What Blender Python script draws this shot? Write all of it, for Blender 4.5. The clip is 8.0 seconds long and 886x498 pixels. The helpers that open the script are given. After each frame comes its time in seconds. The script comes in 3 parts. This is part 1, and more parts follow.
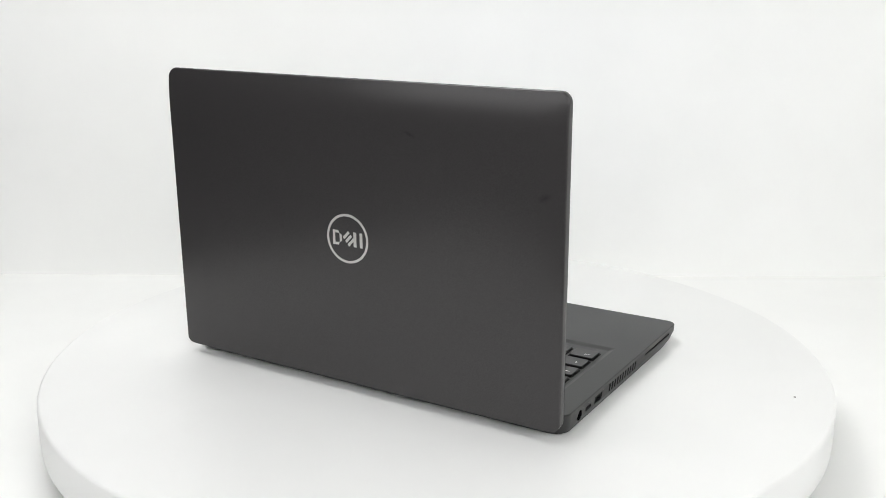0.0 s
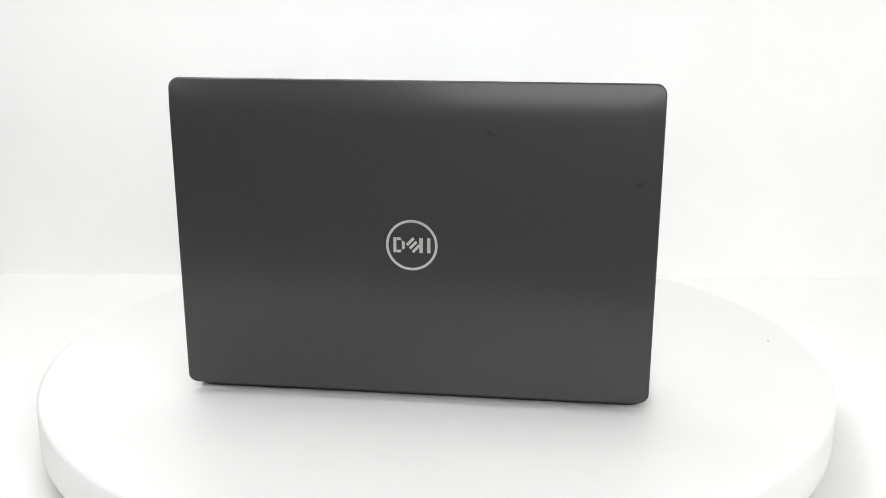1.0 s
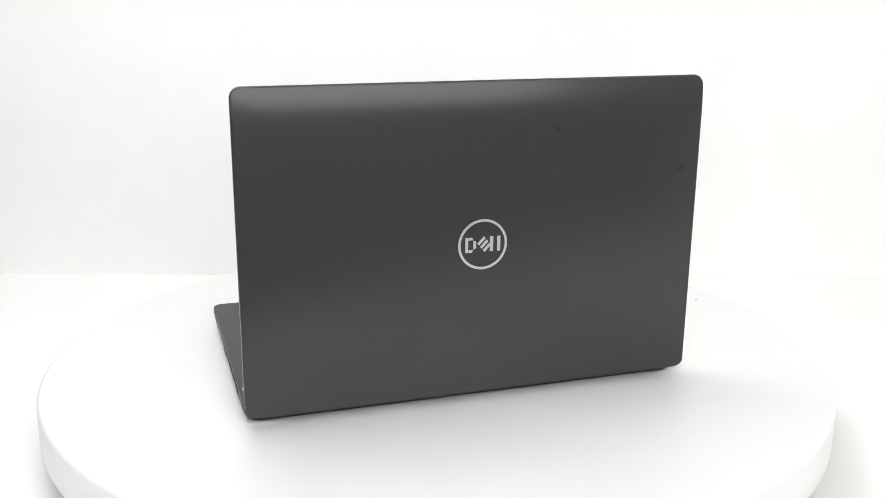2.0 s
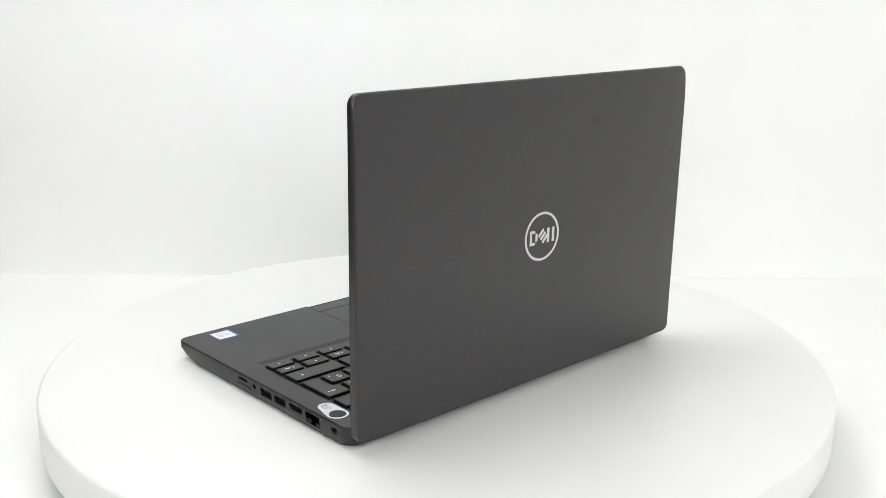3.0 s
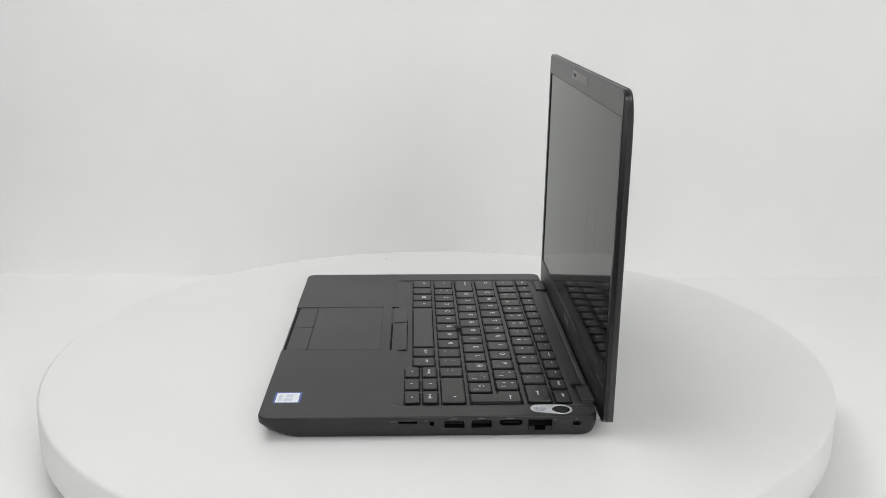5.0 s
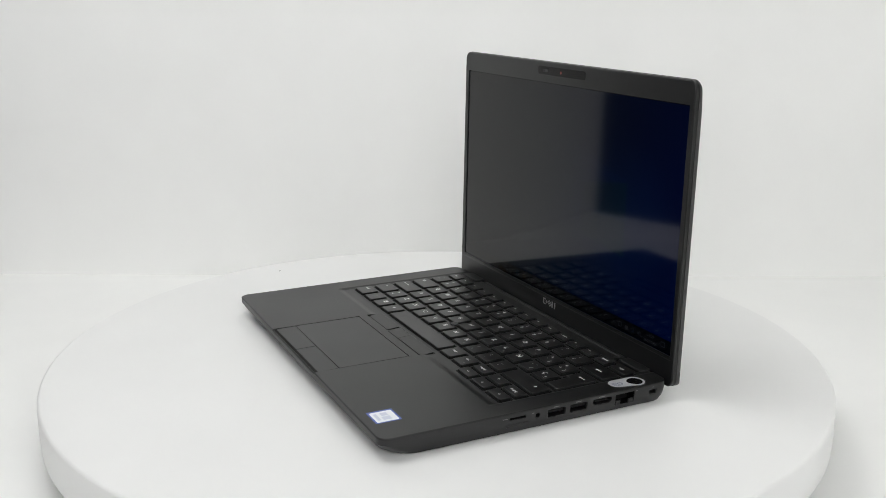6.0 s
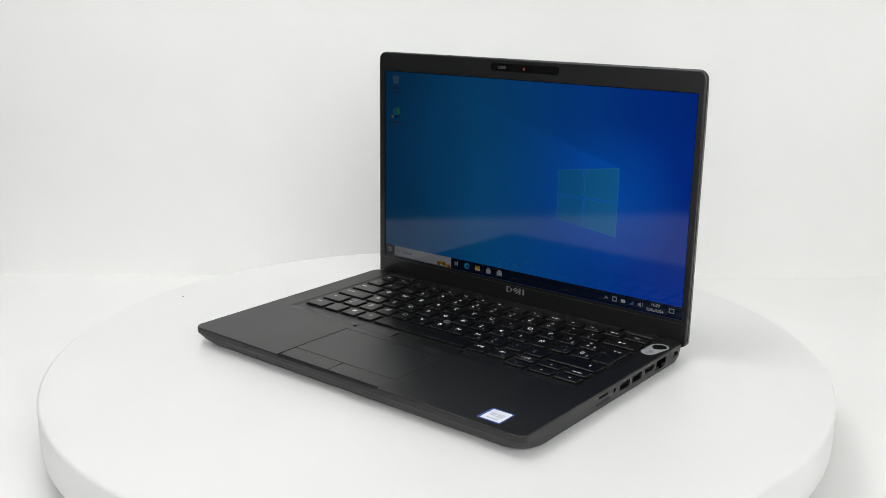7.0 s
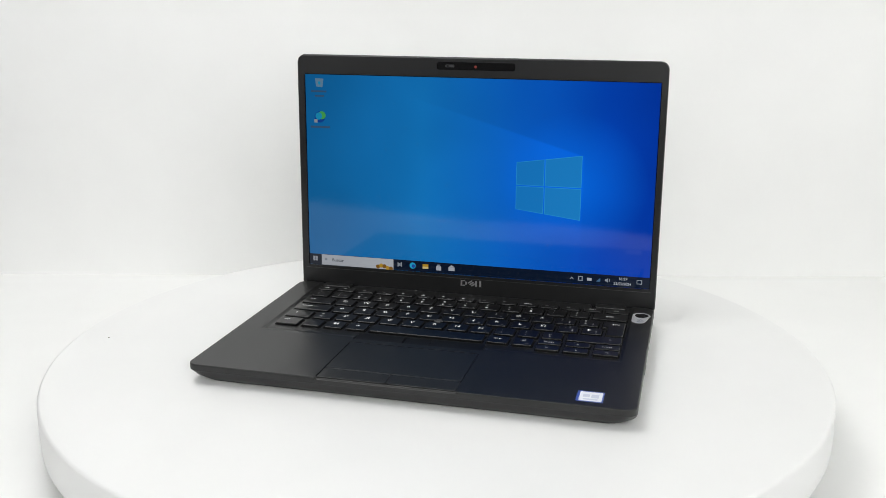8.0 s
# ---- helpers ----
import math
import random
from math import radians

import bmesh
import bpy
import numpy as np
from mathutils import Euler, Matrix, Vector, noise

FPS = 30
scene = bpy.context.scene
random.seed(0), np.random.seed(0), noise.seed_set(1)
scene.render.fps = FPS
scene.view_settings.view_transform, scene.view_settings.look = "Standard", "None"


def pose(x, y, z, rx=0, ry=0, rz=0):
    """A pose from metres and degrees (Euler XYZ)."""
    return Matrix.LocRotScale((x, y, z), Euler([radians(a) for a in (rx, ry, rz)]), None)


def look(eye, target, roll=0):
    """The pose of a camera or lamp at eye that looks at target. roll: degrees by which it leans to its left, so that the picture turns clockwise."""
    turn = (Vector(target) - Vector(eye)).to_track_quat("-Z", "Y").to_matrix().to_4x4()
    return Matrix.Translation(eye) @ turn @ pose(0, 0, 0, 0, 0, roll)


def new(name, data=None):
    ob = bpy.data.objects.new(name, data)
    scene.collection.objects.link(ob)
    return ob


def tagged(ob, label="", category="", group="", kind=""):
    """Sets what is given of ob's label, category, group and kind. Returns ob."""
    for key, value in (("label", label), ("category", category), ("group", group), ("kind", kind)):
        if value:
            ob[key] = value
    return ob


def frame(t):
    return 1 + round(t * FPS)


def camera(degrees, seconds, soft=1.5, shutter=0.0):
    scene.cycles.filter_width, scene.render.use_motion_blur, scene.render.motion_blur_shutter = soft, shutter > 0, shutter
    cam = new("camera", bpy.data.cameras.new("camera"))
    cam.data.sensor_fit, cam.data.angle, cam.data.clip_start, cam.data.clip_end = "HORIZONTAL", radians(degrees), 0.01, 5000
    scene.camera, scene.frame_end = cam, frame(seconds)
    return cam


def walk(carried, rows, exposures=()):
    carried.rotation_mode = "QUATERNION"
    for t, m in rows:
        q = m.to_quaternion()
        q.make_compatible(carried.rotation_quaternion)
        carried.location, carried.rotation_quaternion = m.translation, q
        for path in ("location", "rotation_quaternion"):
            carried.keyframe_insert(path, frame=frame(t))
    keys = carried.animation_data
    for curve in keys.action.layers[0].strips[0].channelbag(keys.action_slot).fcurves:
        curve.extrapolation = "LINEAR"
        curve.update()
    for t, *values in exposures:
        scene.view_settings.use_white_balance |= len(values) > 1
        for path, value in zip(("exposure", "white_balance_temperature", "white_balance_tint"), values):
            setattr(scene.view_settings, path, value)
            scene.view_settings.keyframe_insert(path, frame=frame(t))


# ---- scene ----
# ------------------------------------------------------------------ camera
cam = camera(48.5, 8.0, soft=0.8)
CAM = pose(0.0, -0.7455, 0.2804, 90 - 14.893, 0, 0) @ pose(0, 0, 0, 0, 0, 0.186)
walk(cam, [(0.0, CAM), (8.0, CAM)],
     [(0.0, -0.12), (0.5, -0.07), (1.0, 0.0), (1.5, 0.05), (1.7, 0.05), (3.0, -0.06), (3.5, -0.18), (4.5, -0.48), (5.2, -0.48), (6.5, -0.33), (7.0, -0.25), (8.0, -0.17)])

# ------------------------------------------------------------------ light
world = bpy.data.worlds.new("studio")
world.use_nodes = True
world.node_tree.nodes["Background"].inputs[0].default_value = (1, 1, 1, 1)
world.node_tree.nodes["Background"].inputs[1].default_value = 0.05
scene.world = world


def softbox(name, eye, target, w, h, power, colour=(1, 1, 1)):
    d = bpy.data.lights.new(name, "AREA")
    d.shape, d.size, d.size_y, d.energy, d.color = "RECTANGLE", w, h, power, colour
    ob = new(name, d)
    ob.matrix_world = look(eye, target)
    return ob


softbox("led_panel_light", (-0.34, -0.02, 1.06), (-0.10, 0.04, 0), 0.55, 0.6, 6.8)
# added lamps out of view: left brightens the platter rim, front the lid
softbox("unseen_fill_light", (-0.86, -0.74, 0.55), (-0.1, 0.0, 0.0), 0.6, 0.6, 3.2)
softbox("unseen_fill_light", (0.30, -1.13, 0.60), (0.0, 0.15, 0.10), 1.3, 0.7, 13.8)

# ------------------------------------------------------------------ materials


def material(name, colour, rough, metal=0.0, spec=0.5, grain=0.0, grain_scale=2500.0, bump=0.0, stain=0.0):
    """A surface with fine grain and broad, faint unevenness."""
    m = bpy.data.materials.new(name)
    m.use_nodes = True
    nt = m.node_tree
    b = nt.nodes["Principled BSDF"]
    b.inputs["Roughness"].default_value = rough
    b.inputs["Metallic"].default_value = metal
    b.inputs["Specular IOR Level"].default_value = spec
    b.inputs["Base Color"].default_value = (*colour, 1)
    if grain or stain or bump:
        tc = nt.nodes.new("ShaderNodeTexCoord")
        fine = nt.nodes.new("ShaderNodeTexNoise")
        fine.inputs["Scale"].default_value = grain_scale
        fine.inputs["Detail"].default_value = 2
        broad = nt.nodes.new("ShaderNodeTexNoise")
        broad.inputs["Scale"].default_value = 14
        broad.inputs["Detail"].default_value = 5
        for n in (fine, broad):
            nt.links.new(tc.outputs["Object"], n.inputs["Vector"])

        def spread(src, amount):
            r = nt.nodes.new("ShaderNodeMapRange")
            r.inputs["From Min"].default_value, r.inputs["From Max"].default_value = 0.3, 0.7
            r.inputs["To Min"].default_value, r.inputs["To Max"].default_value = 1 - amount, 1 + amount
            nt.links.new(src.outputs["Fac"], r.inputs["Value"])
            return r
        a, c = spread(fine, grain), spread(broad, stain)
        mul = nt.nodes.new("ShaderNodeMath")
        mul.operation = "MULTIPLY"
        nt.links.new(a.outputs[0], mul.inputs[0])
        nt.links.new(c.outputs[0], mul.inputs[1])
        col = nt.nodes.new("ShaderNodeVectorMath")
        col.operation = "SCALE"
        col.inputs[0].default_value = colour
        nt.links.new(mul.outputs[0], col.inputs["Scale"])
        nt.links.new(col.outputs[0], b.inputs["Base Color"])
        rr_ = spread(broad, stain * 0.8)
        rm = nt.nodes.new("ShaderNodeMath")
        rm.operation = "MULTIPLY"
        rm.inputs[1].default_value = rough
        nt.links.new(rr_.outputs[0], rm.inputs[0])
        nt.links.new(rm.outputs[0], b.inputs["Roughness"])
        if bump:
            bp = nt.nodes.new("ShaderNodeBump")
            bp.inputs["Strength"].default_value = bump
            bp.inputs["Distance"].default_value = 0.0001
            nt.links.new(fine.outputs["Fac"], bp.inputs["Height"])
            nt.links.new(bp.outputs[0], b.inputs["Normal"])
    return m


def add_smudges(m, spots):
    """Darkens a material in small worn spots: (centre, half sizes) in metres."""
    nt = m.node_tree
    b = nt.nodes["Principled BSDF"]
    src = b.inputs["Base Color"].links[0].from_socket
    tc = nt.nodes.new("ShaderNodeTexCoord")
    wob = nt.nodes.new("ShaderNodeTexNoise")
    wob.inputs["Scale"].default_value = 700
    nt.links.new(tc.outputs["Object"], wob.inputs["Vector"])
    for centre, half, turn in spots:
        mp = nt.nodes.new("ShaderNodeMapping")
        mp.vector_type = "TEXTURE"
        mp.inputs["Location"].default_value = centre
        mp.inputs["Rotation"].default_value = (0, radians(turn), 0)
        mp.inputs["Scale"].default_value = half
        nt.links.new(tc.outputs["Object"], mp.inputs["Vector"])
        g = nt.nodes.new("ShaderNodeTexGradient")
        g.gradient_type = "SPHERICAL"
        nt.links.new(mp.outputs[0], g.inputs[0])
        w = nt.nodes.new("ShaderNodeMath")
        w.operation = "MULTIPLY"
        dense = nt.nodes.new("ShaderNodeMath")
        dense.operation, dense.use_clamp = "MULTIPLY", True
        dense.inputs[1].default_value = 1.1
        nt.links.new(g.outputs["Fac"], dense.inputs[0])
        nt.links.new(dense.outputs[0], w.inputs[0])
        nt.links.new(wob.outputs["Fac"], w.inputs[1])
        mix = nt.nodes.new("ShaderNodeMix")
        mix.data_type = "RGBA"
        mix.inputs[7].default_value = (0.006, 0.006, 0.007, 1)
        nt.links.new(w.outputs[0], mix.inputs[0])
        nt.links.new(src, mix.inputs[6])
        src = mix.outputs[2]
    nt.links.new(src, b.inputs["Base Color"])


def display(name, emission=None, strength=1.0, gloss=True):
    """A lit display layer: the panel's viewing-angle dimming is put into a near-black coat tint, which dims
    slanted rays more, its normal tilted to favour a viewer somewhat above the screen, and a faint matt sheen."""
    m = bpy.data.materials.new(name)
    m.use_nodes = True
    nt = m.node_tree
    b = nt.nodes["Principled BSDF"]
    b.inputs["Base Color"].default_value = (0.004, 0.004, 0.005, 1)
    b.inputs["Roughness"].default_value = 0.6
    b.inputs["Specular IOR Level"].default_value = 0.0
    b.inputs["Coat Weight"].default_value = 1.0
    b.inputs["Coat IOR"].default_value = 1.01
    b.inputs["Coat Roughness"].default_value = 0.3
    b.inputs["Coat Tint"].default_value = (VIEW_TINT[0], VIEW_TINT[1], VIEW_TINT[2], 1)
    b.inputs["Emission Strength"].default_value = strength * LAMP
    if emission:
        b.inputs["Emission Color"].default_value = (*emission, 1)
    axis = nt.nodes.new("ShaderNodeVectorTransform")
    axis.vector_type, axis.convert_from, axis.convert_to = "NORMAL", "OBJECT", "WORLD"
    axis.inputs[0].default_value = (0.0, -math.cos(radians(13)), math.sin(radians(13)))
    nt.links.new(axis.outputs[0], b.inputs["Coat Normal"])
    if gloss:
        out = nt.nodes["Material Output"]
        gl = nt.nodes.new("ShaderNodeBsdfGlossy")
        gl.inputs["Roughness"].default_value = 0.07
        fr = nt.nodes.new("ShaderNodeFresnel")
        fr.inputs["IOR"].default_value = 1.43
        mx = nt.nodes.new("ShaderNodeMixShader")
        nt.links.new(fr.outputs[0], mx.inputs[0])
        nt.links.new(b.outputs[0], mx.inputs[1])
        nt.links.new(gl.outputs[0], mx.inputs[2])
        nt.links.new(mx.outputs[0], out.inputs["Surface"])
    return m


# coat tint that carries the display's dimming at slanted views
VIEW_TINT = (0.0017, 0.0017, 0.0018)
LAMP = 535.0
PAPER = material("white_backdrop_paper", (0.838, 0.841, 0.826), 0.75, grain=0.01, stain=0.012)
GREY_WALL = material("dark_grey_wall", (0.10, 0.10, 0.10), 0.8, stain=0.05)
PLATTER = material("white_lacquer", (0.760, 0.763, 0.752), 0.36, spec=0.45, grain=0.008, stain=0.012)
PLINTH = material("grey_plastic", (0.30, 0.30, 0.30), 0.6, stain=0.05)
DUST = material("dust", (0.12, 0.11, 0.10), 0.9)
LID_PAINT = material("graphite_metal_paint", (0.040, 0.0375, 0.0383), 0.50, metal=0.5, spec=0.3, grain=0.20, grain_scale=1900, bump=0.06, stain=0.012)
lacquer = LID_PAINT.node_tree.nodes["Principled BSDF"]
lacquer.inputs["Coat Weight"].default_value = 1.0
lacquer.inputs["Coat Roughness"].default_value = 0.20
lacquer.inputs["Coat IOR"].default_value = 1.36
add_smudges(LID_PAINT, [((-0.052, 0.003, 0.1822), (0.0060, 0.01, 0.0018), -22),
                        ((-0.1478, 0.003, 0.151), (0.006, 0.01, 0.003), 25)])
BODY = material("dark_soft_plastic", (0.0115, 0.0117, 0.012), 0.42, grain=0.12, grain_scale=3000, bump=0.12, stain=0.06)
DECK = material("dark_palm_rest", (0.0036, 0.0039, 0.0040), 0.36, spec=0.5, grain=0.12, grain_scale=3000, bump=0.12, stain=0.08)
PAD = material("smooth_touchpad", (0.0042, 0.0046, 0.0048), 0.36, spec=0.55, grain=0.08, stain=0.06)
KEYCAP = material("black_keycap", (0.0026, 0.0027, 0.0029), 0.30, spec=0.45, grain=0.10, bump=0.08, stain=0.10)
# black of the port insides, also painted as shade round keys and buttons
PORT_AND_SHADE = material("port_black_and_shade", (0.004, 0.004, 0.004), 0.7, spec=0.15)
BEZEL = material("dark_bezel", (0.0055, 0.0057, 0.006), 0.34, grain=0.10, bump=0.08, stain=0.05)
GLOSS_BLACK = material("gloss_black", (0.003, 0.003, 0.0033), 0.25, spec=0.25)
PRINT = material("pale_key_print", (0.78, 0.79, 0.79), 0.5)
FAINT_PRINT = material("faint_print", (0.13, 0.13, 0.13), 0.5)
SILVER = material("brushed_silver", (0.62, 0.61, 0.59), 0.36, metal=0.75, grain=0.05)
STEEL = material("port_steel", (0.10, 0.10, 0.10), 0.4, metal=1.0)
GREYMETAL = material("emblem_grey", (0.42, 0.42, 0.43), 0.35, metal=0.8)
RUBBER = material("foot_rubber", (0.012, 0.012, 0.012), 0.8)
LABEL_WHITE = material("label_white", (0.74, 0.76, 0.79), 0.35, stain=0.05)
LABEL_SILVER = material("label_silver_film", (0.66, 0.67, 0.70), 0.32, metal=0.6, stain=0.04)
LABEL_BLUE = material("label_blue", (0.045, 0.09, 0.36), 0.35)
LABEL_LILAC = material("label_lilac", (0.56, 0.59, 0.69), 0.4)
LABEL_PRINT = material("label_print", (0.16, 0.18, 0.27), 0.5)
LED_RED = material("webcam_red", (0.20, 0.028, 0.02), 0.3)
NUB = material("rubber_nub", (0.035, 0.036, 0.038), 0.8)

# ------------------------------------------------------------------ mesh helpers (millimetres)
MM = 0.001


def part(name, bm, mat, parent=None, label="", smooth=20.0, m=None):
    """Links a bmesh, in millimetres, as one mesh object."""
    if len(bm.faces) > 1:
        bmesh.ops.recalc_face_normals(bm, faces=bm.faces[:])
    bmesh.ops.scale(bm, vec=(MM, MM, MM), verts=bm.verts[:])
    for f in bm.faces:
        f.smooth = True
    for e in bm.edges:
        if len(e.link_faces) == 2:
            e.smooth = e.calc_face_angle(0.0) < radians(smooth)
    me = bpy.data.meshes.new(name)
    bm.to_mesh(me)
    bm.free()
    me.materials.append(mat)
    ob = new(name, me)
    if parent:
        ob.parent = parent
    if m is not None:
        ob.matrix_basis = m
    if label:
        ob["label"] = label
    return ob


def rr(x0, x1, y0, y1, r, seg=6):
    """A rounded rectangle, counter-clockwise."""
    out = []
    for cx, cy, a0 in ((x1 - r, y1 - r, 0), (x0 + r, y1 - r, 90), (x0 + r, y0 + r, 180), (x1 - r, y0 + r, 270)):
        for i in range(seg + 1):
            a = radians(a0 + 90 * i / seg)
            out.append((cx + r * math.cos(a), cy + r * math.sin(a)))
    return out


def loft(bm, loops, close=True):
    """Skins loops of equal length and caps both ends."""
    rows = [[bm.verts.new(p) for p in lp] for lp in loops]
    n = len(rows[0])
    for a, b in zip(rows, rows[1:]):
        for i in range(n):
            j = (i + 1) % n
            bm.faces.new((a[i], a[j], b[j], b[i]))
    if close:
        bm.faces.new(rows[0][::-1])
        bm.faces.new(rows[-1])
    return bm


def slab(x0, x1, y0, y1, z0, z1, r=0.6, edge=0.25, seg=4, bm=None):
    """A rounded slab with a softened upper edge."""
    bm = bm or bmesh.new()
    r = min(r, (x1 - x0) / 2 - 0.01, (y1 - y0) / 2 - 0.01)
    e = min(edge, r * 0.9, (z1 - z0) * 0.9)
    loops = []
    for z, k in ((z0, 0), (z1 - e, 0), (z1 - 0.3 * e, 0.3 * e), (z1, e)):
        loops.append([(x, y, z) for x, y in rr(x0 + k, x1 - k, y0 + k, y1 - k, r - k * 0.8, seg)])
    return loft(bm, loops)


def prism(pts, z0, z1, bm=None):
    bm = bm or bmesh.new()
    return loft(bm, [[(x, y, z0) for x, y in pts], [(x, y, z1) for x, y in pts]])


def swap(bm, kind):
    """Turns a mesh built flat (x, y, up) to stand: 'lid' (x, up, y), 'right' faces +x, 'left' faces -x, 'front' faces -y."""
    for v in bm.verts:
        x, y, z = v.co
        v.co = {"lid": (x, z, y), "screen": (x, -z, y), "right": (z, x, y), "left": (-z, x, y), "front": (x, -z, y)}[kind]
    return bm


def edge_distance(x, y, x0, x1, y0, y1, r):
    """How far a point lies inside a rounded rectangle."""
    qx = abs(x - (x0 + x1) / 2) - (x1 - x0) / 2 + r
    qy = abs(y - (y0 + y1) / 2) - (y1 - y0) / 2 + r
    return r - (math.hypot(max(qx, 0), max(qy, 0)) + min(max(qx, qy), 0))


def steps(a, b, r, step, extra=()):
    near = [0, 0.12, 0.35, 0.7, 1.1, 1.6, 2.2, 3.0, 4.0, 5.2, 6.6, r]
    c = set()
    for k in near:
        c.add(round(a + k, 3)), c.add(round(b - k, 3))
    n = int((b - a - 2 * r) / step)
    for i in range(n + 1):
        c.add(round(a + r + (b - a - 2 * r) * i / n, 3))
    for k in extra:
        c.add(k)
    return sorted(c)


def plate(x0, x1, y0, y1, r, step, height, z_low, ex=(), ey=()):
    """A closed rounded plate whose upper side follows height(x, y, inward distance)."""
    bm = bmesh.new()
    xs, ys = steps(x0, x1, r, step, ex), steps(y0, y1, r, step, ey)
    grid = []
    for y in ys:
        row = []
        for x in xs:
            px, py = x, y
            ax = 1 if x > x1 - r else -1 if x < x0 + r else 0
            ay = 1 if y > y1 - r else -1 if y < y0 + r else 0
            if ax and ay:
                ccx = x1 - r if ax > 0 else x0 + r
                ccy = y1 - r if ay > 0 else y0 + r
                a, b = (x - ccx) / r, (y - ccy) / r
                px = ccx + r * a * math.sqrt(1 - b * b / 2)
                py = ccy + r * b * math.sqrt(1 - a * a / 2)
            d = max(0.0, edge_distance(px, py, x0, x1, y0, y1, r))
            row.append(bm.verts.new((px, py, height(px, py, d))))
        grid.append(row)
    nx, ny = len(xs), len(ys)
    for j in range(ny - 1):
        for i in range(nx - 1):
            bm.faces.new((grid[j][i], grid[j][i + 1], grid[j + 1][i + 1], grid[j + 1][i]))
    rim = grid[0][:] + [grid[j][-1] for j in range(1, ny)] + grid[-1][-2::-1] + [grid[j][0] for j in range(ny - 2, 0, -1)]
    low = [bm.verts.new((v.co.x, v.co.y, min(z_low, v.co.z - 0.3))) for v in rim]
    n = len(rim)
    for i in range(n):
        j = (i + 1) % n
        bm.faces.new((rim[j], rim[i], low[i], low[j]))
    bm.faces.new(low)
    return bm


def ramp(v, a, b):
    t = min(1.0, max(0.0, (v - a) / (b - a)))
    return t * t * (3 - 2 * t)


def carved(bm, cutters, name):
    """The mesh with the cutters' volumes taken out; returns a bmesh in millimetres."""
    bmesh.ops.recalc_face_normals(bm, faces=bm.faces[:])
    me = bpy.data.meshes.new(name)
    bm.to_mesh(me)
    bm.free()
    a = new(name, me)
    cb = bmesh.new()
    for c in cutters:
        bmesh.ops.recalc_face_normals(c, faces=c.faces[:])
        cm = bpy.data.meshes.new("cut")
        c.to_mesh(cm)
        c.free()
        cb.from_mesh(cm)
        bpy.data.meshes.remove(cm)
    cm = bpy.data.meshes.new("cut")
    cb.to_mesh(cm)
    cb.free()
    b = new("cut", cm)
    mod = a.modifiers.new("cut", "BOOLEAN")
    mod.operation, mod.object, mod.solver = "DIFFERENCE", b, "EXACT"
    dg = bpy.context.evaluated_depsgraph_get()
    out = bpy.data.meshes.new_from_object(a.evaluated_get(dg))
    res = bmesh.new()
    res.from_mesh(out)
    for o, d in ((a, me), (b, cm)):
        bpy.data.objects.remove(o)
        bpy.data.meshes.remove(d)
    bpy.data.meshes.remove(out)
    return res


LETTERING = {}


def lettering(text, size, thick=0.03):
    """Text as a thin flat mesh, in millimetres, centred on its own middle."""
    if (text, size) not in LETTERING:
        cu = bpy.data.curves.new("text", "FONT")
        cu.body, cu.size, cu.align_x, cu.align_y = text, size, "CENTER", "CENTER"
        cu.extrude, cu.resolution_u, cu.offset = thick / 2, 3, size * 0.012
        ob = new("text", cu)
        dg = bpy.context.evaluated_depsgraph_get()
        LETTERING[(text, size)] = bpy.data.meshes.new_from_object(ob.evaluated_get(dg))
        bpy.data.objects.remove(ob)
        bpy.data.curves.remove(cu)
    bm = bmesh.new()
    bm.from_mesh(LETTERING[(text, size)])
    return bm


def shift(bm, x, y, z=0.0):
    bmesh.ops.translate(bm, vec=(x, y, z), verts=bm.verts[:])
    return bm


# ------------------------------------------------------------------ the light box
TABLE = -50.0
BACK = 374.0
SIDE = 760.0
LEFT = -600.0
TOP = 1120.0


def wall(name, x0, x1, y0, y1, z0, z1, mat, label):
    bm = bmesh.new()
    loft(bm, [[(x0, y0, z), (x1, y0, z), (x1, y1, z), (x0, y1, z)] for z in (z0, z1)])
    return tagged(part(name, bm, mat), label, name.split("_")[0], kind="structure")


wall("ground", LEFT, SIDE, -480, BACK, -800, TABLE, PAPER, "seamless white paper covering the table top")
wall("wall_north", LEFT, SIDE + 12, BACK, BACK + 12, TABLE - 20, TOP, PAPER, "plain white paper backdrop behind the turntable")
# out-of-view panel, added so its bounce lifts the shade on the right
wall("wall_east", SIDE, SIDE + 12, -480, BACK, TABLE - 20, TOP, PAPER, "unseen white side panel added to the photo box to bounce light")
wall("ceiling", LEFT - 100, SIDE + 12, -480, BACK + 12, TOP, TOP + 12, PAPER, "white ceiling panel of the photo box")
# unseen dim room added round the open box, to keep reflections dark
wall("floor", -1800, 1800, -2600, 600, -812, -800, GREY_WALL, "unseen dark grey floor of the added room")
wall("wall_south", -1800, 1800, -2612, -2600, -800, 1700, GREY_WALL, "unseen dark grey wall facing the photo box")
wall("wall_room_west", -1812, -1800, -2600, 600, -800, 1700, GREY_WALL, "unseen dark grey side wall of the added room")
wall("wall_room_east", 1800, 1812, -2600, 600, -800, 1700, GREY_WALL, "unseen dark grey side wall of the added room")
wall("wall_room_north", -1800, 1800, 600, 612, -800, 1700, GREY_WALL, "unseen dark grey wall behind the photo box")
wall("ceiling_room", -1812, 1812, -2612, 612, 1700, 1712, GREY_WALL, "unseen dark grey ceiling of the added room")


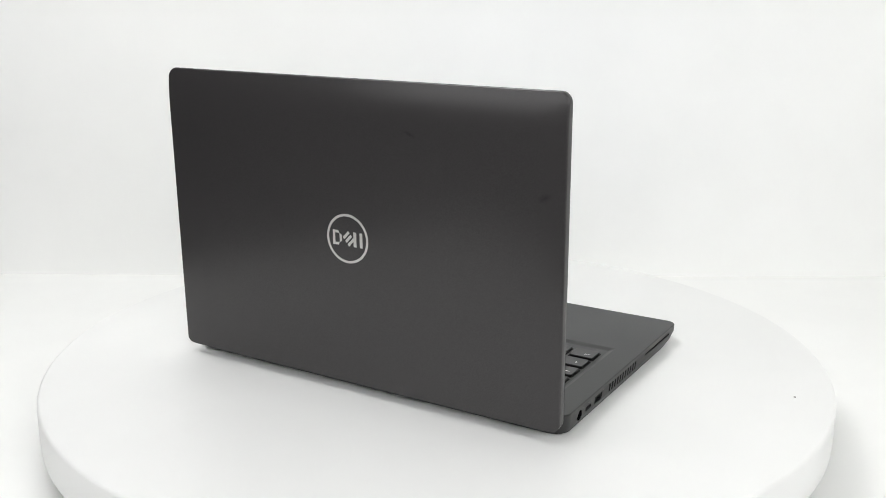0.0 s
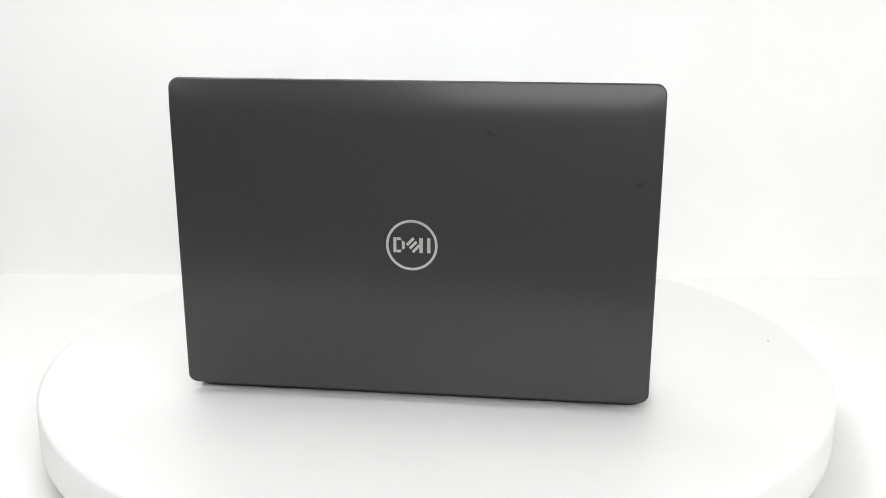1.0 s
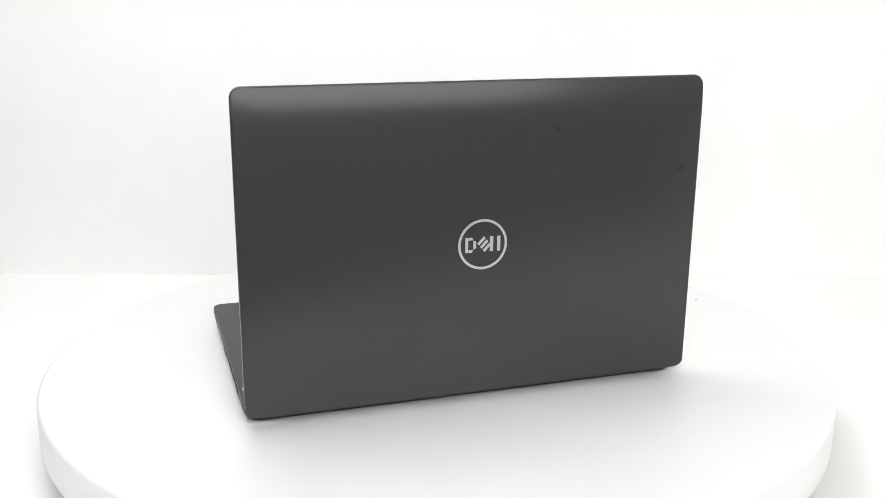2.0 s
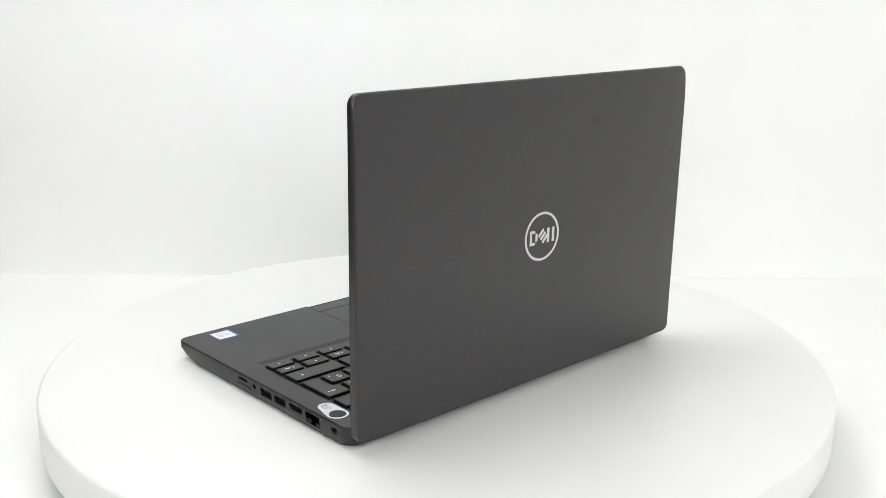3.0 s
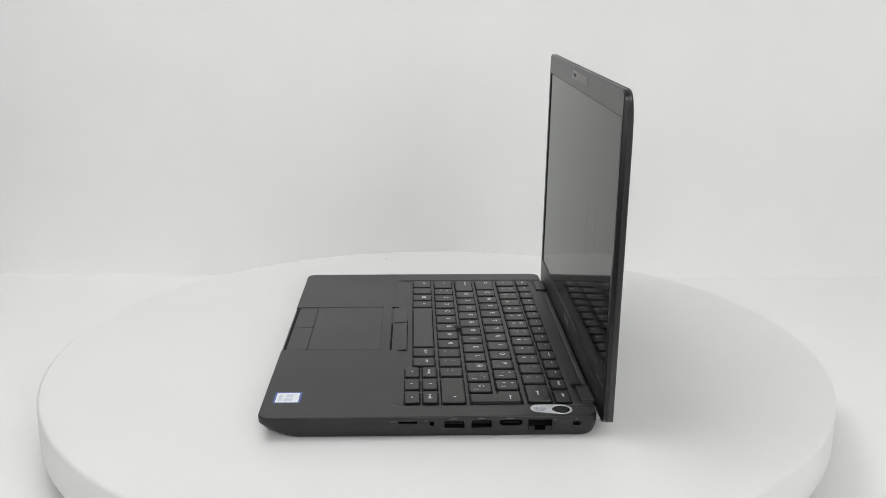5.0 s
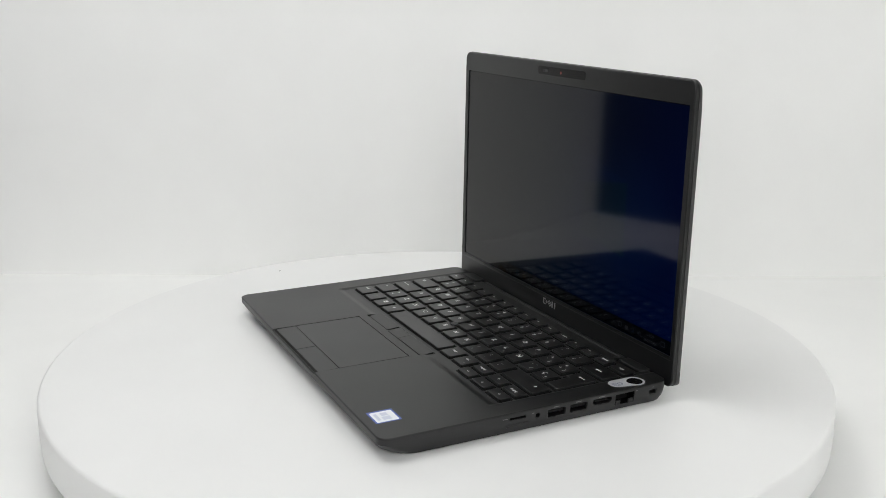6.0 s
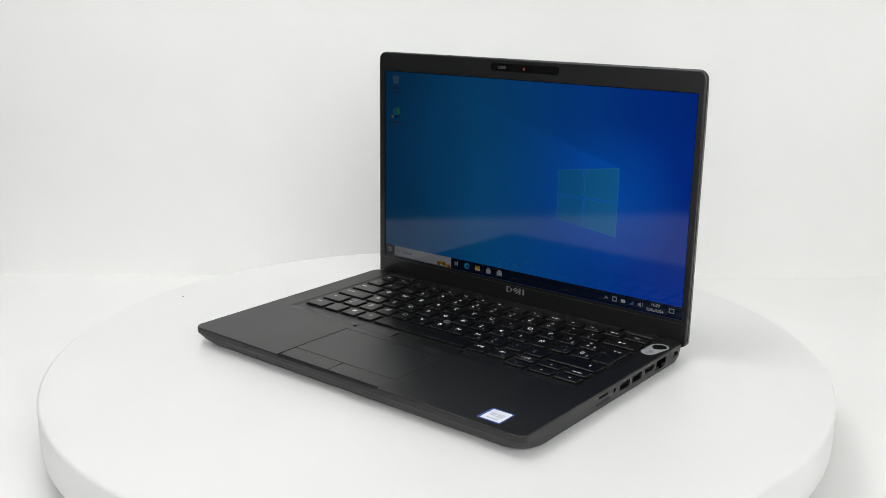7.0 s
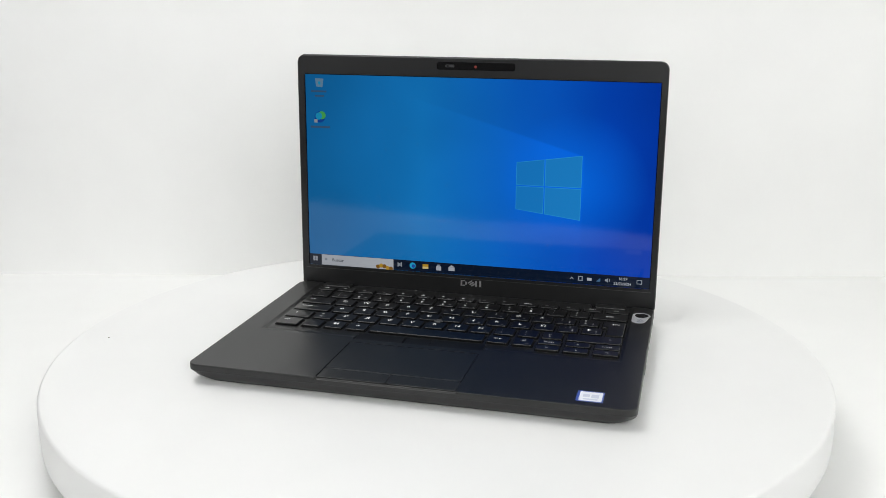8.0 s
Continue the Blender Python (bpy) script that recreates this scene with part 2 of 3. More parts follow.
# ------------------------------------------------------------------ turntable
def lathe(profile, seg=160):
    """Turns a profile of (radius, z) about the z axis."""
    bm = bmesh.new()
    loops = []
    for r, z in profile:
        loops.append([(r * math.cos(2 * math.pi * i / seg), r * math.sin(2 * math.pi * i / seg), z) for i in range(seg)])
    return loft(bm, loops)


def make_turntable():
    t = tagged(new("turntable"), "round glossy white photo turntable with a rounded rim", "turntable")
    t.location = (-0.0042, 0, TABLE * MM)
    up = -TABLE
    prof = [(292, up - 36), (296, up - 35.5), (298, up - 34)]
    prof += [(300, up - 30), (300.3, up - 20), (300.2, up - 6)]
    for i in range(1, 8):
        a = radians(90 * i / 7)
        prof.append((297.7 + 2.5 * math.cos(a), up - 2.5 + 2.5 * math.sin(a)))
    prof += [(290, up), (150, up), (2, up)]
    part("platter", lathe(prof), PLATTER, t, "white lacquered round platter", 60)
    part("plinth", lathe([(246, 0), (250, 2), (250, up - 40), (246, up - 36.2)]), PLINTH, t, "grey plastic plinth")
    for k, (x, y, r) in enumerate(((-268, -48.5, 0.9),)):
        bm = bmesh.new()
        bmesh.ops.create_icosphere(bm, subdivisions=1, radius=r)
        for v in bm.verts:
            v.co.z *= 0.4
        part("dust_speck", shift(bm, x, y, up + r * 0.3), DUST, t, "tiny dark speck of dust" if k == 0 else "")
    return t


# ------------------------------------------------------------------ laptop
W2, FRONT, REAR = 161.8, -111.6, 107.0
DECK_Z = 14.2
STAND = 1.2
LID_M = pose(0, 0.1145, 0.0078 - STAND * MM, -0.97)


def deck_height(x, y, d):
    z = DECK_Z
    if d < 0.8:
        z -= 0.8 - math.sqrt(max(0.0, 0.8 ** 2 - (0.8 - d) ** 2))
    side = min(ramp(x, -142, -138.5), ramp(-x, -145, -142))
    z -= 0.9 * min(side, ramp(y, -27.5, -21))
    if 108.6 < abs(x) < 138.2 and y > 97.3 or abs(x) < 110 and y > 104.4:
        z = min(z, DECK_Z - 3.4)
    if -61.2 < x < 40.2 and y < -110.4:
        z = min(z, DECK_Z - 0.7 - 1.0 * ramp(-y, 110.4, 111.6))
    if -62 < x < 39.9 and -110.4 <= y < -37.1:
        z = DECK_Z - 0.8
    if -62.2 < x < 41.2 and -29.9 < y < -16.3:
        z = DECK_Z - 1.5
    return z


def pair(*v):
    return [k + s for k in v for s in (-0.08, 0.08)]


def make_base(lap):
    levels = ((-0.3, 3.0, 9.0, 22.0), (0.0, 2.4, 7.8, 20.0), (4.4, 0.7, 3.4, 13.0), (8.6, 0.1, 0.8, 8.8), (9.4, 0.0, 0.2, 8.0), (13.25, 0.0, 0.0, 8.0))
    loops = []
    for z, k, f, r in levels:  # the underside is cut back more at the front corners than at the rear ones
        edge = (-W2 + k, W2 - k, FRONT + f, REAR - k * 0.5)
        loops.append([(x, y, z) for x, y in rr(*edge, 8.0 + k, 8)[:18] + rr(*edge, r, 8)[18:]])
    body = loft(bmesh.new(), loops)
    cut = []

    def hole(side, y0, y1, z0, z1, r=0.3, deep=9.0):
        x = W2 - deep
        bm = prism(rr(y0, y1, z0, z1, r, 4), x, W2 + 3)
        cut.append(swap(bm, side))
    hole("right", -21.4, -9.0, 9.2, 11.0, 0.4)
    hole("right", -1.75, 1.75, 7.3, 10.8, 1.7)
    hole("right", 7.7, 21.5, 5.3, 11.2, 0.4)
    hole("right", 25.1, 38.9, 5.5, 11.4, 0.4)
    hole("right", 43.4, 58.6, 6.9, 11.5, 1.2)
    hole("right", 61.8, 77.6, 3.6, 11.7, 0.3)
    hole("right", 90.2, 96.4, 6.3, 10.4, 0.5)
    hole("left", 80.6, 88.4, 2.9, 10.9, 3.8)
    hole("left", 65.6, 75.4, 6.0, 9.2, 1.5)
    hole("left", 47.2, 60.2, 4.9, 10.8, 0.4)
    for i in range(11):
        y = -18.3 + i * 5.0
        hole("left", y, y + 2.7, 4.9, 11.3, 0.3)
    hole("left", -92.6, -37.1, 8.7, 10.5, 0.5)
    def pocket(x0, x1, y0, y1, z):
        cut.append(prism([(x0, y0), (x1, y0), (x1, y1), (x0, y1)], z, 20))
    pocket(-149, 149, -107.9, 96.0, 11.9)
    pocket(-138.3, 138.3, 97.2, 120, 10.3)
    cut.append(swap(prism([(-111.5, 12.4), (-110.3, 12.8), (-110.3, 20), (-124, 20), (-124, 11.4), (-111.8, 11.4)], -61.3, 40.3), "right"))
    part("bottom_case", carved(body, cut, "bottom_case"), BODY, lap, "dark grey tapered underside and port walls", 30)

    deck = plate(-W2, W2, FRONT, REAR, 8.0, 3.2, deck_height, 13.2,
                 pair(-142, -138.5, 142, 145, -138.2, 138.2, -108.6, 108.6, -61.2, 40.2, -62, 39.9, -62.2, 41.2),
                 pair(-27.5, -21, 97.3, 104.4, -110.4, -37.1, -29.9, -16.3) + [-25.5, -23, -111.2, -110.8])
    part("palm_rest", deck, DECK, lap, "dark grey palm rest and keyboard deck", 30)

    # touchpad and its keys
    part("touchpad", slab(-61.5, 39.4, -92.0, -37.5, 13.0, 14.12, 0.8, 0.2), PAD, lap, "smooth dark touchpad surface")
    for x0, x1 in ((-61.5, -11.25), (-10.75, 39.4)):
        bm = slab(x0, x1, -108.2, -92.5, 12.9, 14.15, 1.2, 0.3)
        for v in bm.verts:
            if v.co.z > 13.5:
                v.co.z -= 0.4 * (-92.5 - v.co.y) / 15.7
        part("touchpad_button", bm, PAD, lap)
    # uncut deck: a black strip is painted in as the slit's shade
    part("button_gap_shade", slab(-61.6, 39.6, -110.3, -92.2, 12.9, 13.5, 0.5, 0.05), PORT_AND_SHADE, lap, "black strip painted as the shaded slit before the touchpad buttons")
    # black sheet on the recess floor, painted as shade round the pointer buttons
    part("pointer_gap_shade", slab(-62.1, 41.1, -29.8, -16.4, 12.2, 12.85, 0.5, 0.05), PORT_AND_SHADE, lap, "black sheet painted as shade under the pointer buttons")
    for x0, x1, dz in ((-61.5, -23.2, 0.0), (-22.6, -1.9, -0.35), (-1.3, 40.5, 0.0)):
        bm = slab(x0, x1, -28.2, -17.0, 12.2, 14.3 + dz, 0.8, 0.3)
        for v in bm.verts:
            if v.co.z > 13.0:
                v.co.z -= 0.9 * (-17.0 - v.co.y) / 11.2
        part("pointer_button", bm, KEYCAP, lap)
    # hinges
    for s in (-1, 1):
        a, b = sorted((s * 111.6, s * 137.9))
        part("hinge_cover", slab(a, b, 99.8, 109.6, 10.5, 13.9, 1.2, 0.8), DECK, lap, "dark hinge cover block")
    part("hinge_bar", slab(-107.5, 107.5, 104.9, 109.4, 9.0, 13.0, 1.2, 1.0), DECK, lap, "long dark hinge cover between the hinges")
    # feet
    for y0, y1, w in ((-98, -90, 60), (86, 93, 90)):
        for s in (-1, 1):
            part("rubber_foot", slab(s * 82 - w / 2, s * 82 + w / 2, y0, y1, -STAND, 1.4, 2.5, 0.1), RUBBER, lap)


def make_ports(lap):
    def tongue(parent, side, y0, y1, z0, z1, x0, x1, mat, name="contact_tongue"):
        return part(name, swap(prism(rr(y0, y1, z0, z1, 0.15, 2), x0, x1), side), mat, parent)

    def shell(name, side, y0, y1, z0, z1, r, label, t=0.28, depth=8.0, mat=None):
        bm = bmesh.new()
        o, i = rr(y0, y1, z0, z1, r, 4), rr(y0 + t, y1 - t, z0 + t, z1 - t, max(0.05, r - t), 4)
        xa, xb = W2 - depth, W2 - 0.75
        loops = [[(x, y, xa) for x, y in i], [(x, y, xb) for x, y in i], [(x, y, xb) for x, y in o], [(x, y, xa) for x, y in o]]
        loft(bm, loops, False)
        ob = part(name, swap(bm, side), mat or STEEL, lap, label)
        part("port_back", swap(prism(rr(y0 + 0.1, y1 - 0.1, z0 + 0.1, z1 - 0.1, max(0.05, r - 0.1), 4), xa, xa + 0.4), side), PORT_AND_SHADE, ob)
        return ob
    for y0, z0 in ((7.8, 5.4), (25.2, 5.6)):
        p = shell("usb_port", "right", y0, y0 + 13.6, z0, z0 + 5.7, 0.3, "black steel-lined usb port")
        tongue(p, "right", y0 + 1.2, y0 + 12.4, z0 + 2.9, z0 + 4.7, W2 - 8, W2 - 1.6, PORT_AND_SHADE)
    p = shell("hdmi_port", "right", 43.5, 58.5, 7.0, 11.4, 1.1, "black hdmi port with a flat tongue")
    tongue(p, "right", 45.6, 56.4, 8.9, 9.9, W2 - 8, W2 - 1.6, PORT_AND_SHADE)
    for pts in ([(43.3, 6.8), (46.0, 6.8), (43.3, 9.0)], [(58.7, 6.8), (58.7, 9.0), (56.0, 6.8)]):
        part("port_lip", swap(prism(pts, W2 - 3, W2 - 0.25), "right"), BODY, p)
    p = shell("network_port", "right", 61.9, 77.5, 3.7, 11.6, 0.2, "black network socket with a stepped flap", 0.4, 8.4, GLOSS_BLACK)
    for y0, y1, z0, z1 in ((62.3, 66.2, 4.0, 6.6), (73.2, 77.1, 4.0, 6.6)):
        tongue(p, "right", y0, y1, z0, z1, W2 - 1.8, W2 - 0.5, RUBBER, "flap_side")
    for k in range(8):
        tongue(p, "right", 65.6 + k * 1.0, 66.0 + k * 1.0, 10.2, 10.7, W2 - 7, W2 - 2.4, STEEL, "contact")
    shell("card_slot", "right", -21.3, -9.1, 9.25, 10.95, 0.35, "narrow memory card slot", 0.15, 8, PORT_AND_SHADE)
    p = shell("audio_jack", "right", -1.7, 1.7, 7.35, 10.75, 1.65, "round black audio jack", 0.4, 8, GLOSS_BLACK)
    shell("lock_slot", "right", 90.3, 96.3, 6.4, 10.3, 0.5, "small square security lock slot", 0.5, 5)
    p = part("sim_tray", swap(slab(-23.6, -6.0, 4.6, 6.2, W2 - 4.0, W2 - 0.08, 0.3, 0.1), "right"), BODY, lap, "thin card tray")
    part("tray_pinhole", swap(prism(rr(-22.9, -22.2, 5.0, 5.6, 0.3, 4), W2 - 0.1, W2 - 0.02), "right"), PORT_AND_SHADE, p)

    p = shell("power_socket", "left", 80.7, 88.3, 3.0, 10.8, 3.75, "round black power socket", 0.6, 8, GLOSS_BLACK)
    tongue(p, "left", 84.1, 84.8, 6.55, 7.25, W2 - 8, W2 - 1.6, STEEL, "pin")
    p = shell("usb_c_port", "left", 65.7, 75.3, 6.1, 9.1, 1.4, "small oval steel-lined port")
    tongue(p, "left", 67.5, 73.5, 7.3, 7.9, W2 - 8, W2 - 1.4, PORT_AND_SHADE)
    p = shell("usb_port", "left", 47.3, 60.1, 5.0, 10.7, 0.3, "black steel-lined usb port")
    tongue(p, "left", 48.4, 59.0, 7.9, 9.7, W2 - 8, W2 - 1.4, PORT_AND_SHADE)
    shell("smart_card_slot", "left", -92.5, -37.2, 8.75, 10.45, 0.4, "long thin card slot", 0.15, 8, PORT_AND_SHADE)
    p = part("vent_core", swap(prism(rr(-19, 36.5, 4.5, 11.7, 0.3, 2), W2 - 8.8, W2 - 6.5), "left"), PORT_AND_SHADE, lap, "dark vent interior")
    # faint port symbols
    for side, marks in (("right", ((-26.5, -22.6, 10.6), (-4.3, -2.9, 11.0), (12.0, 16.5, 12.2), (29.5, 34.0, 12.35), (48.0, 53.0, 12.35),
                                   (78.6, 80.2, 11.4), (92.6, 93.8, 11.6))),
                        ("left", ((43.6, 45.4, 11.0), (69.5, 71.5, 10.9), (78.2, 79.2, 10.2)))):
        for y0, y1, z in marks:
            part("port_symbol", swap(prism([(y0, z), (y1, z), (y1, z + 0.5), (y0, z + 0.5)], W2 - 0.02, W2 + 0.05), side), FAINT_PRINT, lap)


KEY_LOW, KEY_TOP = 13.0, 15.1
KEY_SHAPES = {}


def key(lap, x0, x1, y0, y1):
    """One keycap; alike caps share a mesh. Its origin is the middle of its upper side."""
    w, d = round(x1 - x0, 1), round(y1 - y0, 1)
    if (w, d) not in KEY_SHAPES:
        h = KEY_TOP - KEY_LOW
        bm = bmesh.new()
        loops = []
        for z, k, r in ((-h, 0.1, 1.2), (-0.42, 0.0, 1.2), (-0.2, 0.1, 1.1), (-0.05, 0.3, 1.0), (0.0, 0.6, 0.8)):
            loops.append([(x, y, z) for x, y in rr(-w / 2 + k, w / 2 - k, -d / 2 + k, d / 2 - k, r, 2)])
        loft(bm, loops)
        ob = part("key", bm, KEYCAP, lap, smooth=8)
        g = 1.05
        # black sheet painted as the shade in the gap round the key
        gap = part("key_gap_shade", slab(-w / 2 - g, w / 2 + g, -d / 2 - g, d / 2 + g, -h + 0.1, -h + 0.36, 1.6, 0.02, 2), PORT_AND_SHADE, ob)
        KEY_SHAPES[(w, d)] = ob.data, gap.data
    else:
        ob = new("key", KEY_SHAPES[(w, d)][0])
        ob.parent = lap
        new("key_gap_shade", KEY_SHAPES[(w, d)][1]).parent = ob
    ob.location = ((x0 + x1) / 2 * MM, (y0 + y1) / 2 * MM, KEY_TOP * MM)
    return ob


def legend(k, text, size, x, y, mat=None):
    part("legend", shift(lettering(text, size), x, y, 0.03), mat or PRINT, k)


def mark(k, x0, x1, y0, y1, mat=None, name="legend"):
    part(name, prism([(x0, y0), (x1, y0), (x1, y1), (x0, y1)], 0.005, 0.04), mat or PRINT, k)


def arrow(k, turn, x, y, s=1.0, tail=2.2):
    pts = [(-1.1, 0), (0, 1.2), (1.1, 0), (0.28, 0), (0.28, -tail), (-0.28, -tail), (-0.28, 0)]
    c, sn = math.cos(radians(turn)), math.sin(radians(turn))
    part("legend", prism([(x + s * (c * a - sn * b), y + s * (sn * a + c * b)) for a, b in pts], 0.005, 0.04), PRINT, k)


def make_keyboard(lap):
    P, KW = 19.1, 15.3
    num = [("º", "ª"), ("1", "!"), ("2", '"'), ("3", "·"), ("4", "$"), ("5", "%"), ("6", "&"), ("7", "/"), ("8", "("), ("9", ")"),
           ("0", "="), ("'", "?"), ("¡", "¿")]
    y0, y1 = 64.8, 79.9
    for i, (a, b) in enumerate(num):
        x = -135.5 + i * 19.15
        k = key(lap, x, x + KW, y0, y1)
        legend(k, a, 4.4, -2.6, -2.6)
        legend(k, b, 4.0, -2.6, 3.6)
        if i in (1, 2, 3, 6):
            mark(k, 2.6, 4.6, -3.8, -1.8, FAINT_PRINT)
    k = key(lap, 113.6, 141.2, y0, y1)
    arrow(k, 90, -2.5, -0.2, 1.3, 4.0)

    y0, y1 = 45.3, 60.3
    k = key(lap, -135.5, -109.5, y0, y1)
    mark(k, -9.5, -4.5, 2.4, 3.1), mark(k, -9.0, -4.0, 1.0, 1.7)
    for i, c in enumerate("QWERTYUIOP"):
        x = -105.7 + i * P
        k = key(lap, x, x + KW, y0, y1)
        legend(k, c, 5.6, -1.2, 1.6)
        if c == "E":
            mark(k, 2.8, 4.6, -4.4, -2.6, FAINT_PRINT)
        if c in "UIOP":
            mark(k, 3.0, 4.6, -4.2, -2.8, FAINT_PRINT)
    for i, (a, b) in enumerate((("`", "^"), ("+", "*"))):
        x = -105.7 + (10 + i) * P
        k = key(lap, x, x + KW, y0, y1)
        legend(k, a, 4.6, -2.8, -2.2), legend(k, b, 4.4, -2.8, 3.0)
        legend(k, "[]"[i], 3.6, 3.4, -2.6)

    y0, y1 = 26.6, 41.2
    k = key(lap, -135.5, -105.1, y0, y1)
    mark(k, -11.5, -7.3, 1.4, 2.2), mark(k, -6.6, -1.5, 1.4, 2.2)
    for i, c in enumerate("ASDFGHJKLÑ"):
        x = -101.3 + i * P
        k = key(lap, x, x + KW, y0, y1)
        legend(k, c, 5.6, -1.2, 1.6)
        if c in "JKL":
            mark(k, 3.0, 4.6, -4.2, -2.8, FAINT_PRINT)
        if c in "FJ":
            mark(k, -1.8, 1.8, -5.4, -4.9, KEYCAP, "tactile_bar")
    for i, (a, b) in enumerate((("´", "¨"), ("Ç", ""))):
        x = -101.3 + (10 + i) * P
        k = key(lap, x, x + KW, y0, y1)
        legend(k, a, 5.0, -2.4, 1.0)
        if b:
            legend(k, b, 4.4, 1.0, 3.0)
        legend(k, "{}"[i], 3.6, 3.6, -2.6)
    # the stepped enter key
    xa, xb, xr = 123.5, 127.8, 141.2
    h = KEY_TOP - KEY_LOW
    loops = []
    for z, k in ((-h, -0.1), (-0.55, 0.15), (-0.12, 0.5), (0.0, 0.95)):
        loops.append([(xa + k, 60.3 - k, z), (xa + k, 45.3 + k, z), (xb + k, 45.3 + k, z), (xb + k, 26.6 + k, z),
                      (xr - 1 - k, 26.6 + k, z), (xr - k, 27.6 + k, z), (xr - k, 59.3 - k, z), (xr - 1 - k, 60.3 - k, z)])
    bm = loft(bmesh.new(), loops)
    k = part("key", shift(bm, -133, -44, 0), KEYCAP, lap, "tall stepped enter key", smooth=8, m=pose(0.133, 0.044, KEY_TOP * MM))
    g = 1.05
    low = [(xa - g, 60.3 + g), (xa - g, 45.3 - g), (xb - g, 45.3 - g), (xb - g, 26.6 - g), (xr + g, 26.6 - g), (xr + g, 60.3 + g)]
    # the same painted shade, in the enter key's outline
    part("key_gap_shade", prism([(x - 133, y - 44) for x, y in low], -h + 0.1, -h + 0.36), PORT_AND_SHADE, k)
    arrow(k, 90, -1.0, 9.0, 1.2, 4.2)

    y0, y1 = 7.6, 22.7
    k = key(lap, -135.5, -114.6, y0, y1)
    arrow(k, 0, -3.5, 1.5, 1.0, 1.2)
    k = key(lap, -110.8, -110.8 + KW, y0, y1)
    legend(k, "<", 4.6, -2.6, -2.8), legend(k, ">", 4.6, -2.6, 3.0)
    for i, c in enumerate("ZXCVBNM"):
        x = -110.8 + (i + 1) * P
        k = key(lap, x, x + KW, y0, y1)
        legend(k, c, 5.6, -1.2, 1.6)
        if c == "M":
            mark(k, 3.0, 4.6, -4.2, -2.8, FAINT_PRINT)
    for i, (a, b) in enumerate(((",", ";"), (".", ":"), ("-", "_"))):
        x = -110.8 + (8 + i) * P
        k = key(lap, x, x + KW, y0, y1)
        legend(k, a, 5.0, -2.4, -2.0), legend(k, b, 4.6, -2.4, 3.0)
    k = key(lap, 99.4, 141.2, y0, y1)
    arrow(k, 0, 12.0, 0.8, 1.1, 1.3)

    y0, y1 = -11.6, 3.5
    k = key(lap, -135.5, -117.0, y0, y1)
    legend(k, "ctrl", 3.4, -3.4, 2.4)
    for i, c in enumerate(("fn", "", "alt")):
        x = -113.2 + i * 19.2
        k = key(lap, x, x + 15.4, y0, y1)
        if c:
            legend(k, c, 3.2, -0.8, 1.6, FAINT_PRINT if c == "fn" else None)
        else:
            for a in (-1.9, 0.15):
                for b in (-0.2, 1.85):
                    mark(k, a, a + 1.75, b, b + 1.75)
    k = key(lap, -55.5, 36.4, y0, y1)
    k = key(lap, 40.1, 56.2, y0, y1)
    legend(k, "alt gr", 3.2, -0.8, 1.6)
    k = key(lap, 60.0, 75.2, y0, y1)
    legend(k, "ctrl", 3.4, -0.8, 2.2), mark(k, 2.6, 4.8, -4.2, -3.0, FAINT_PRINT)
    for i, ((xa, xb), a, turn) in enumerate((((79.0, 96.3), "re pág", 90), ((100.1, 118.6), "", 180), ((122.4, 141.2), "av pág", 270))):
        k = key(lap, xa, xb, -5.0, 4.4)
        if a:
            legend(k, a, 3.1, -0.4, 0.0)
        else:
            arrow(k, 0, 0, 0.4, 0.9, 1.4)
        k = key(lap, xa, xb, -17.3, -7.9)
        arrow(k, turn, {90: -0.8, 180: 0, 270: 0.8}[turn], -0.4 if turn == 180 else 0, 0.9, 1.4)

    y0, y1 = 83.2, 92.9
    for i in range(15):
        x = -135.5 + i * 18.41
        k = key(lap, x, x + (14.8 if i < 14 else 18.9), y0, y1)
        if i == 0:
            legend(k, "esc", 3.0, -1.2, 0.8)
        elif i == 13:
            legend(k, "insert", 2.8, -0.6, 0.8)
        elif i == 14:
            legend(k, "supr", 2.9, -0.6, 0.8)
        else:
            mark(k, -4.2, -1.4 if i != 10 else 3.2, 0.8, 1.5)
            mark(k, 1.8, 3.6, -2.3, -1.5, FAINT_PRINT)
    # pointing stick
    bm = lathe([(1.6, 13.2), (1.6, 14.8), (3.2, 15.4), (3.5, 16.0), (3.1, 16.7), (1.8, 16.9), (0.3, 16.8)], 20)
    part("pointing_stick", shift(bm, -7.7, 24.4, -0.8), NUB, lap, "round grey rubber pointing stick")


def circle(cx, cy, r, n=40):
    return [(cx + r * math.cos(2 * math.pi * i / n), cy + r * math.sin(2 * math.pi * i / n)) for i in range(n)]


